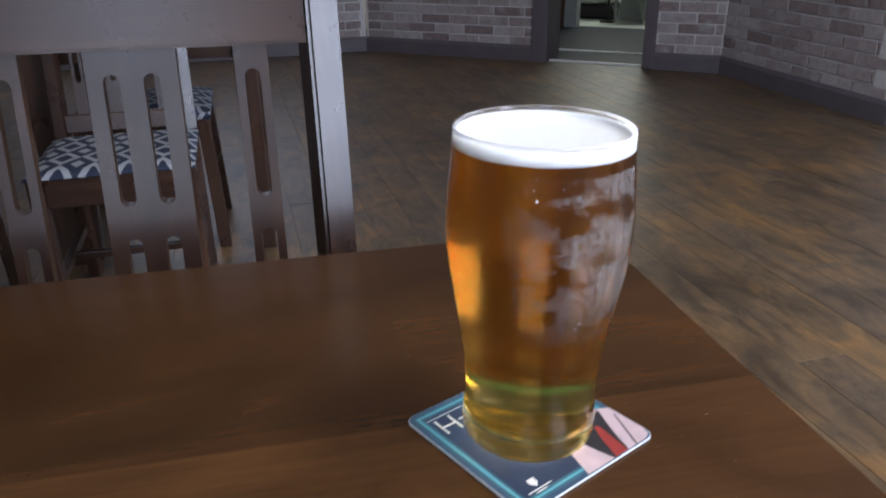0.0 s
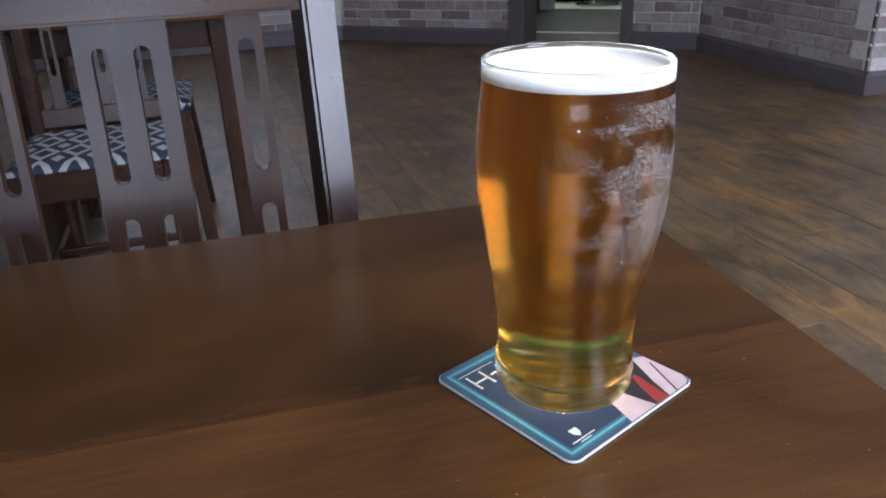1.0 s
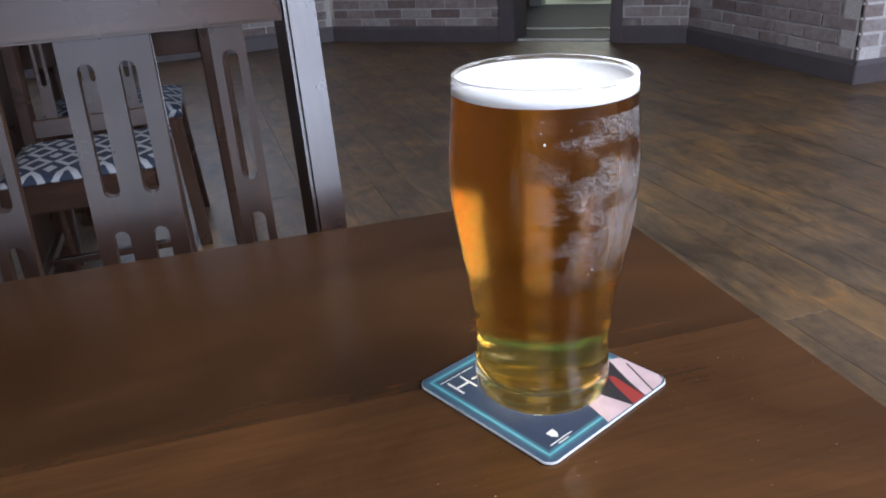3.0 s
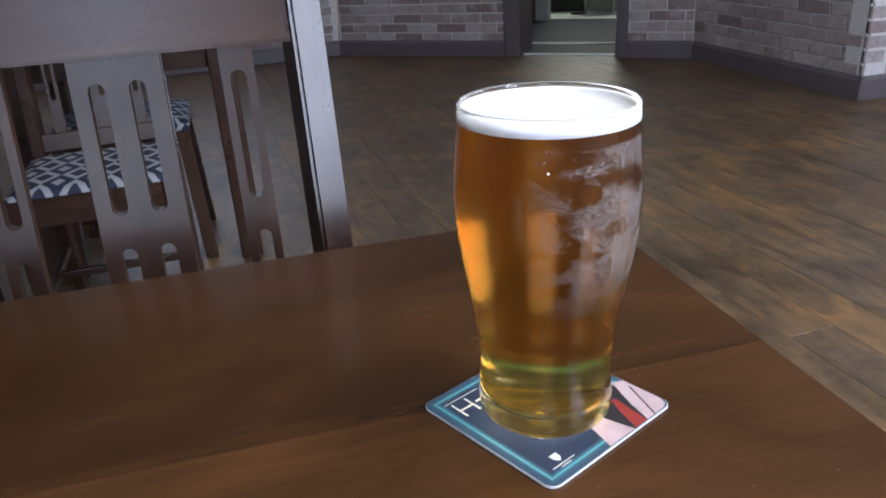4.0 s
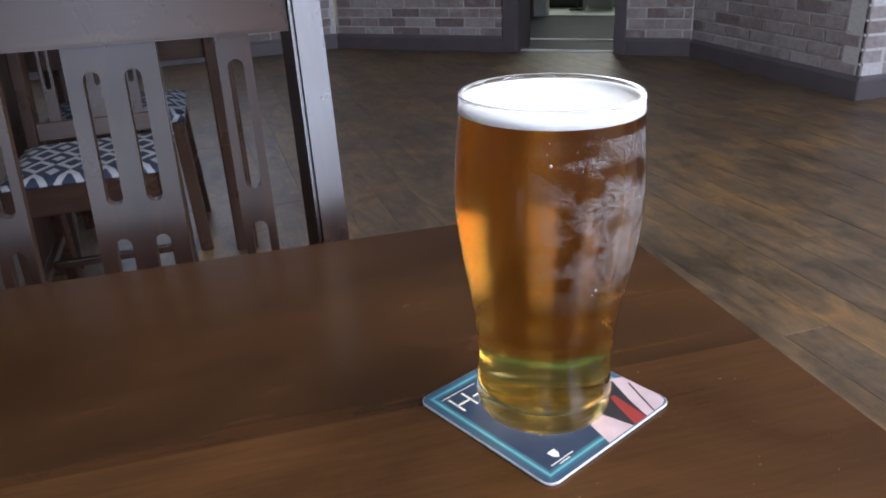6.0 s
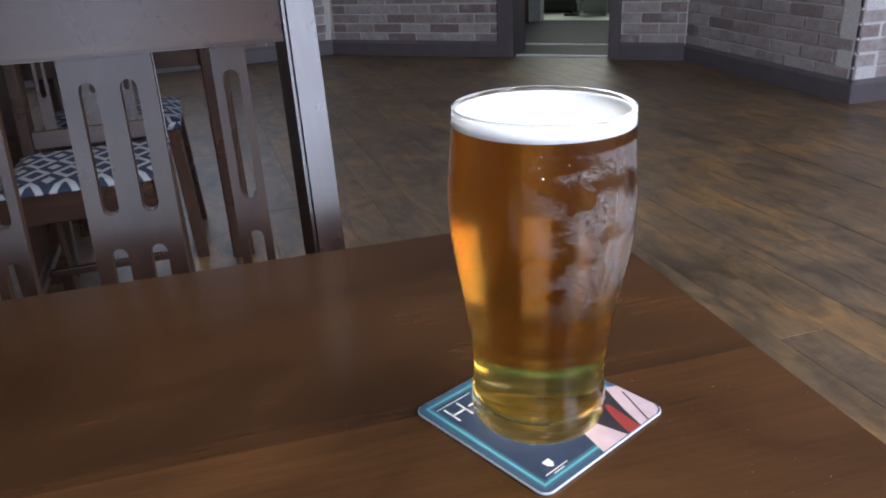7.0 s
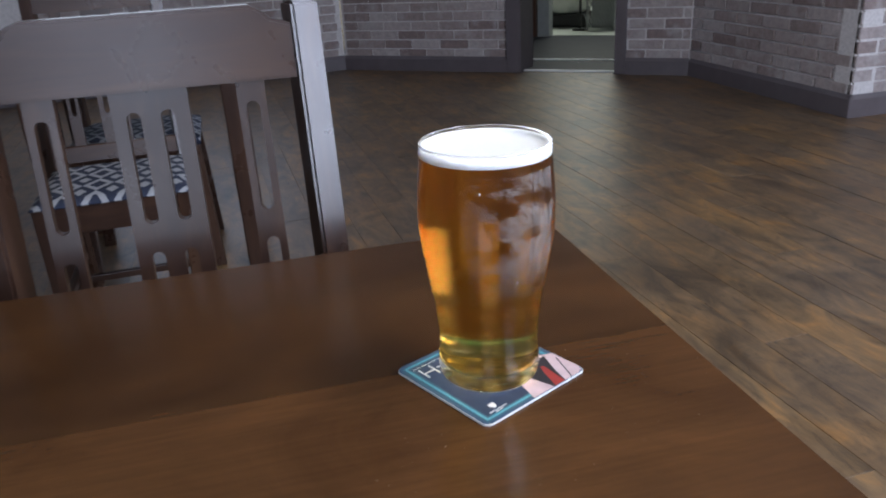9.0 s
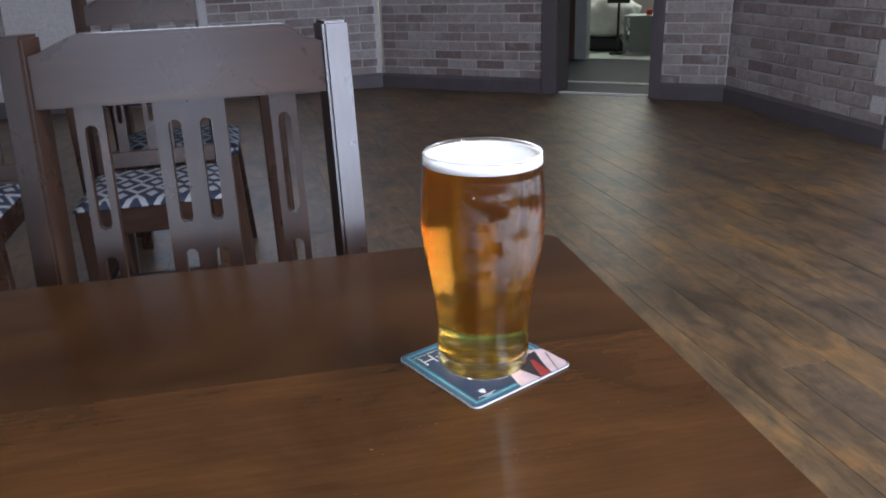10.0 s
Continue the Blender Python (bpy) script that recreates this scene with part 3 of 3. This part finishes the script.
def chair(m, label, group):
    """A slat-back pub chair: its back stands at y = 0, the seat reaches to -y."""
    ob = thing("dining_chair", m, label, "chair", group)
    z1 = 0.976
    for s in (-1, 1):
        # a square post, turned a little outward
        turn = Matrix.Rotation(s * radians(14), 2)
        pts = [turn @ Vector(p) + Vector((s * 0.1785, 0.003)) for p in ((-0.0155, 0.0), (0.0155, 0.0), (0.0155, 0.042), (-0.0155, 0.042))]
        bm = slab([tuple(p) for p in pts], 0.0, z1, 0.0)
        bmesh.ops.bevel(bm, geom=bm.edges[:], offset=0.0035, segments=2, affect="EDGES")
        bmesh.ops.bisect_plane(bm, geom=bm.verts[:] + bm.edges[:] + bm.faces[:], plane_co=(0, 0, 0.46), plane_no=(0, 0, 1))
        for v in bm.verts:
            if v.co.z < 0.46:
                v.co.y += (0.46 - v.co.z) * 0.12
        part("back_post", raked(bm), M_CHAIR, ob)
    za, zb, zc = 0.897, 0.954, 0.975
    top = [(-0.161, zb), (-0.150, zb + 0.003), (-0.120, zc - 0.004), (-0.108, zc), (0.118, zc), (0.130, zc - 0.006), (0.140, zb + 0.006), (0.161, zb)]
    part("crest_rail", raked(prism([(-0.161, za), (0.161, za)] + top[::-1], 0.004, 0.028, 0.003)), M_CHAIR_X, ob)
    part("lower_rail", raked(box(-0.161, 0.161, 0.006, 0.028, 0.470, 0.520, 0.003)), M_CHAIR_X, ob)
    lo, hi = 0.515, 0.899
    cols = lambda c: [(c, 0.0145, 0.757, 0.876), (c, 0.0145, 0.606, 0.726)]
    for x0, x1, cs in ((-0.123, -0.092, (-0.1075,)), (-0.038, 0.042, (-0.0165, 0.0185)), (0.093, 0.124, (0.1085,))):
        part("back_slat", raked(slotted_slat(x0, x1, lo, hi, [k for c in cs for k in cols(c)], 0.010, 0.022)), M_CHAIR, ob)
    for s in (-1, 1):
        part("front_leg", box(s * 0.175 - 0.019, s * 0.175 + 0.019, -0.388, -0.350, 0, 0.454, 0.004), M_CHAIR, ob)
        part("side_rail", box(s * 0.175 - 0.011, s * 0.175 + 0.011, -0.3495, 0.004, 0.378, 0.454, 0.003), M_CHAIR, ob)
        part("stretcher", box(s * 0.175 - 0.010, s * 0.175 + 0.010, -0.3495, 0.030, 0.16, 0.185, 0.003), M_CHAIR, ob)
    part("seat_rail", box(-0.1555, 0.1555, -0.384, -0.360, 0.378, 0.454, 0.003), M_CHAIR_X, ob)
    part("seat_rail", box(-0.1555, 0.1555, 0.004, 0.026, 0.378, 0.454, 0.003), M_CHAIR_X, ob)
    part("cross_stretcher", box(-0.1645, 0.1645, -0.19, -0.17, 0.162, 0.183, 0.003), M_CHAIR_X, ob)
    # the cushion: a domed pad
    bm = bmesh.new()
    n = 14
    grid = [[None] * (n + 1) for _ in range(n + 1)]
    for i in range(n + 1):
        for j in range(n + 1):
            u, v = 2 * i / n - 1, 2 * j / n - 1
            edge_fall = (1 - abs(u) ** 6) * (1 - abs(v) ** 6)
            grid[i][j] = bm.verts.new((u * 0.196, -0.198 + v * 0.198, 0.458 + 0.016 * edge_fall ** 0.5))
    for i in range(n):
        for j in range(n):
            bm.faces.new((grid[i][j], grid[i + 1][j], grid[i + 1][j + 1], grid[i][j + 1]))
    rim = [e for e in bm.edges if e.is_boundary]
    ex = bmesh.ops.extrude_edge_only(bm, edges=rim)["geom"]
    low = [v for v in ex if isinstance(v, bmesh.types.BMVert)]
    for v in low:
        v.co.z = 0.4545
    bmesh.ops.contextual_create(bm, geom=[e for e in bm.edges if e.is_boundary])
    part("seat_cushion", bm, M_FABRIC, ob, "navy cloth cushion with white nested diamonds", True)
    return ob


first = chair(pose(-0.2415, 0.3375, 0), "dark-stained slat-back chair pushed in at the table", "slat-back pub chairs")
for x, y, a, lab in ((-0.545, 1.955, 3, "dark-stained slat-back chair with navy and white diamond seat"),
                     (-1.115, 1.90, 3, "dark-stained slat-back chair with navy and white diamond seat")):
    tagged(copy_thing(first, pose(x, y, 0, 0, 0, a)), lab)


def stool(m):
    """A low upholstered stool on four splayed legs."""
    ob = thing("stool", m, "low dark wooden stool with navy diamond cloth pad under the table", "stool")
    n = 10
    bm = bmesh.new()
    grid = [[bm.verts.new((0.21 * (2 * i / n - 1), 0.20 * (2 * j / n - 1), 0.462 + 0.024 * ((1 - abs(2 * i / n - 1) ** 6) * (1 - abs(2 * j / n - 1) ** 6)) ** 0.5)) for j in range(n + 1)] for i in range(n + 1)]
    for i in range(n):
        for j in range(n):
            bm.faces.new((grid[i][j], grid[i + 1][j], grid[i + 1][j + 1], grid[i][j + 1]))
    made = bmesh.ops.extrude_edge_only(bm, edges=[e for e in bm.edges if e.is_boundary])["geom"]
    for v in made:
        if isinstance(v, bmesh.types.BMVert):
            v.co.z = 0.4405
    bmesh.ops.contextual_create(bm, geom=[e for e in bm.edges if e.is_boundary])
    part("pad", bm, M_FABRIC, ob, "navy cloth pad with white nested diamonds", True)
    for s in (-1, 1):
        part("rail", box(s * 0.185 - 0.012, s * 0.185 + 0.012, -0.15, 0.15, 0.37, 0.44, 0.003), M_CHAIR, ob)
        part("rail", box(-0.165, 0.165, s * 0.175 - 0.012, s * 0.175 + 0.012, 0.37, 0.44, 0.003), M_CHAIR_X, ob)
        for q in (-1, 1):
            bm = box(s * 0.185 - 0.02, s * 0.185 + 0.02, q * 0.172 - 0.02, q * 0.172 + 0.02, 0, 0.44, 0.004)
            for v in bm.verts:
                if v.co.z < 0.2:
                    v.co.x += s * 0.02
                    v.co.y += q * 0.02
            part("leg", bm, M_CHAIR, ob)
    return ob


stool(pose(-0.545, 2.36, 0, 0, 0, 2))
table("background_table", -0.88, -0.125, 2.07, 2.80, 0.745, "dark wooden pub table standing among chairs")


# ---- the coaster ----
CZ = TZ + 0.0004
COAST = pose(0, 0, CZ, 0, 0, 26)
H = 0.0467


def coaster():
    ob = thing("coaster", COAST, "square navy card beer mat with cyan border and pink print", "coaster")
    part("board", slab(rounded(-H, H, -H, H, 0.006, 8), 0.0, 0.0013, 0.0002, 1), M_CARD_EDGE, ob, "white card board")
    part("printed_face", slab(rounded(-H + 0.0004, H - 0.0004, -H + 0.0004, H - 0.0004, 0.0056, 8), 0.00125, 0.00142), M_CARD_RIM, ob)
    part("inner_panel", slab(rounded(-0.0412, 0.0412, -0.0412, 0.0412, 0.001, 3), 0.00136, 0.00150), M_CARD_TOP, ob)
    for k in range(4):
        bm = box(-0.0435, 0.0392, -0.0435, -0.0392, 0.00138, 0.00152)
        bmesh.ops.rotate(bm, verts=bm.verts[:], cent=(0, 0, 0), matrix=Matrix.Rotation(k * math.pi / 2, 3, "Z"))
        part("border_band", bm, M_TEAL, ob, "soft teal band")
        bm = box(-0.0421, 0.0407, -0.0421, -0.0407, 0.00150, 0.00156)
        bmesh.ops.rotate(bm, verts=bm.verts[:], cent=(0, 0, 0), matrix=Matrix.Rotation(k * math.pi / 2, 3, "Z"))
        part("border_line", bm, M_CYAN, ob)
    r = H - 0.0009
    art = [(-0.004, -r), (r - 0.006, -r), (r - 0.0018, -r + 0.0018), (r, -r + 0.006), (r, -0.016), (0.036, -0.011), (0.020, -0.012), (0.002, -0.026)]
    part("pink_print", slab(art, 0.00157, 0.00164), M_PINK, ob)
    part("dark_print", slab([(0.0152, -r), (0.0262, -r), (0.031, -0.032), (0.0390, -0.0145), (0.028, -0.0155), (0.0110, -0.028)], 0.00164, 0.00170), M_DARKPRINT, ob)
    part("red_print", slab([(0.0165, -r), (0.0255, -r), (0.0270, -0.036), (0.0290, -0.024), (0.0265, -0.0225), (0.0225, -0.030)], 0.00170, 0.00176), M_REDPRINT, ob)
    part("print_line", slab([(0.0320, -r), (0.0330, -r), (0.0440, -0.022), (0.0432, -0.0215)], 0.00164, 0.00170), M_DARKPRINT, ob)
    # lettering mark as plain bars
    for x0, x1, y0, y1 in ((-0.0362, -0.0350, 0.0215, 0.0345), (-0.0362, -0.0260, 0.0268, 0.0281), (-0.0272, -0.0260, 0.0215, 0.0345), (-0.0240, -0.0160, 0.0275, 0.0287),
                           (-0.0165, -0.0153, 0.0215, 0.0335), (-0.0388, -0.0150, 0.0363, 0.0368), (-0.0230, -0.0222, 0.0150, 0.0210)):
        part("lettering_bar", slab([(x0, y0), (x1, y0), (x1, y1), (x0, y1)], 0.0015, 0.00158), M_WHITEPRINT, ob)
    part("shield_mark", slab([(-0.0310, -0.0300), (-0.0262, -0.0300), (-0.0265, -0.0335), (-0.0286, -0.0358), (-0.0307, -0.0335)], 0.0015, 0.00158), M_WHITEPRINT, ob)
    for y, w in ((-0.0378, 0.0075), (-0.0394, 0.0035)):
        part("lettering_bar", slab([(-0.0286 - w, y), (-0.0286 + w, y), (-0.0286 + w, y + 0.0006), (-0.0286 - w, y + 0.0006)], 0.0015, 0.00158), M_WHITEPRINT, ob)
    return ob


coaster()

# ---- the pint ----
GX, GY, GZ = -0.0006, -0.0008, CZ + 0.00215
RIM_Z = 0.1614
OUTER = [(0.0300, 0.0004), (0.0332, 0.0035), (0.0343, 0.0095), (0.0338, 0.0165), (0.0330, 0.0240), (0.0331, 0.0330), (0.0338, 0.0420), (0.0353, 0.0550), (0.0376, 0.0695),
         (0.0404, 0.0850), (0.0425, 0.0990), (0.0434, 0.1115), (0.0432, 0.1270), (0.0422, 0.1405), (0.0412, 0.1515), (0.0407, RIM_Z - 0.0005)]
OUT_S = smooth_profile(OUTER, 4)
INNER = [(r - 0.0024 + 0.0010 * max(0, (z - 0.120) / 0.044) - 0.0012 * max(0, 1 - z / 0.05), z) for r, z in OUT_S if z > 0.0165]
BEER_Z, FOAM_IN, FOAM_RIM = RIM_Z - 0.0065, RIM_Z - 0.0060, RIM_Z - 0.0020


def pint():
    ob = thing("pint_of_beer", pose(GX, GY, GZ, 0, 0.9, 0), "full pint glass of amber ale with white foam on coaster", "beer glass")
    rim = [(0.0405, RIM_Z), (0.0401, RIM_Z + 0.0002), (0.0396, RIM_Z)]
    prof = [(0.0, 0.0020), (0.020, 0.0016), (0.0275, 0.0)] + OUT_S + rim + INNER[::-1] + [(0.0285, 0.0120), (0.022, 0.0092), (0.0, 0.0084)]
    # glass and ale cast no shadow, which lightens the base and the coaster
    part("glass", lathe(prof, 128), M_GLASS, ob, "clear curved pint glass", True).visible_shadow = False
    g = 0.0004                                        # the ale overlaps the glass, so that no air gap shows
    inner = [(r + g, z) for r, z in INNER if z < BEER_Z]
    prof = [(0.0, 0.0080), (0.022, 0.0088), (0.0287, 0.0116)] + inner + [(inner[-1][0], BEER_Z), (0.0, BEER_Z)]
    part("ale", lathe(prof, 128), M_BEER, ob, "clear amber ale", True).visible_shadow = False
    ri = lambda z: min(INNER, key=lambda p: abs(p[1] - z))[0]
    prof = [(0.0, BEER_Z - 0.0012), (ri(BEER_Z) + 0.0005, BEER_Z - 0.0012), (ri(FOAM_RIM) + 0.0004, FOAM_RIM), (ri(FOAM_RIM) - 0.0010, FOAM_RIM - 0.0001), (0.0378, FOAM_IN + 0.0026),
            (0.0362, FOAM_IN + 0.0008), (0.0320, FOAM_IN + 0.0002), (0.024, FOAM_IN), (0.0, FOAM_IN)]
    part("foam", lathe(prof, 96), M_FOAM, ob, "thick white head of foam", True)
    # dried foam on the front of the glass, placed to fit the camera's view
    bm = bmesh.new()
    strip = [p for p in OUT_S if 0.060 < p[1] < 0.150]
    rows = []
    for r, z in strip:
        rows.append([bm.verts.new(((r + 0.0002) * math.cos(radians(a)), (r + 0.0002) * math.sin(radians(a)), z)) for a in range(236, 321, 3)])
    for a, b in zip(rows, rows[1:]):
        for k in range(len(a) - 1):
            bm.faces.new((a[k], a[k + 1], b[k + 1], b[k]))
    part("foam_lacing", bm, M_LACING, ob, "patchy white foam residue", True)
    rng = random.Random(11)
    spots = [(-112, 0.1400, 0.0009), (-114, 0.1445, 0.0004), (-113, 0.1490, 0.0004), (-80, 0.0815, 0.0006), (-82, 0.0790, 0.0005), (-50, 0.1200, 0.0005)]
    spots += [(rng.uniform(-100, -40), rng.uniform(0.100, 0.146), rng.uniform(0.0002, 0.0004)) for _ in range(10)]
    for ang, z, r in spots:
        bm = bmesh.new()
        bmesh.ops.create_icosphere(bm, subdivisions=2, radius=r * 0.6)
        rr = min(OUT_S, key=lambda p: abs(p[1] - z))[0]
        bmesh.ops.translate(bm, verts=bm.verts[:], vec=(rr * math.cos(radians(ang)), rr * math.sin(radians(ang)), z))
        part("foam_bubble", bm, M_FOAM, ob, "", True)
    return ob


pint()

# ---- bricks, laid in courses on the walls ahead ----
COURSE, PITCH = 0.0755, 0.262


def brick_mesh(length):
    return mesh_of("brick", box(0.0, length, 0.0, 0.03, 0.0, COURSE - 0.011, 0.003, 1), M_BRICK)


FULL = brick_mesh(PITCH - 0.012)


def lay(owner, s0, s1, z_top, hole=None):
    rng = random.Random(int(s1 * 1000))
    row = 0
    z = SKIRT - 0.01
    while z < z_top:
        s = s0 - (PITCH / 2 if row % 2 else 0) - 0.0
        while s < s1:
            a, b = max(s, s0), min(s + PITCH, s1)
            if hole and a < hole[1] and b > hole[0]:
                pieces = [(a, min(b, hole[0])), (max(a, hole[1]), b)]
            else:
                pieces = [(a, b)]
            for a, b in pieces:
                if b - a > 0.03:
                    me = FULL if abs(b - a - PITCH) < 1e-6 else brick_mesh(b - a - 0.012)
                    ob = new("brick", me)
                    ob.parent = owner
                    ob.location = (a, 0.0 + rng.uniform(-0.0015, 0.0015), z + rng.uniform(-0.001, 0.001))
            s += PITCH
        z += COURSE
        row += 1


LEFT_LEN = math.hypot(A[0] - L[0], A[1] - L[1])
lay(wall_left, LEFT_LEN - 2.4, LEFT_LEN - 0.03, 0.93)
lay(wall_diag, 0.03, DIAG_LEN, 1.1, (D0 - 0.125, D1 + 0.085))
lay(wall_right, 0.0, 1.60, 1.1)
lay(wall_return, 0.0, 1.2, 1.1)

# ---- floor boards ----
floor = thing("floor", pose(0.3, 2.5, 0, 0, 0, 3.0), "worn reclaimed brown oak floorboards", "floor", kind="structure")
part("subfloor", box(-6.2, 6.5, -5.0, 5.4, -0.06, -0.004), M_JOINT, floor)


def boards():
    rng = random.Random(5)
    width = 0.138
    meshes = {}
    rest = bmesh.new()
    x = -4.96
    while x < 4.9:
        y = -4.5 - rng.uniform(0, 0.9)
        while y < 4.3:
            n = rng.choice((1.05, 1.35, 1.65, 1.95))
            dz = rng.uniform(-0.0006, 0.0003)
            if -2.3 < x < 3.2 and y + n > -2.6:
                if n not in meshes:
                    meshes[n] = mesh_of("floorboard", box(0.0004, width - 0.0004, 0.0004, n - 0.0004, -0.02, 0.0, 0.0007, 1), M_FLOOR)
                ob = new("floorboard", meshes[n])
                ob.parent = floor
                ob.location = (x, y, dz)
            else:
                box(x + 0.0006, x + width - 0.0006, y + 0.0006, y + n - 0.0006, -0.02, dz, bm=rest)
            y += n
        x += width
    tagged(part("far_floorboards", rest, M_FLOOR_FAR, floor, "the rest of the oak floorboards"), kind="stuff")


boards()
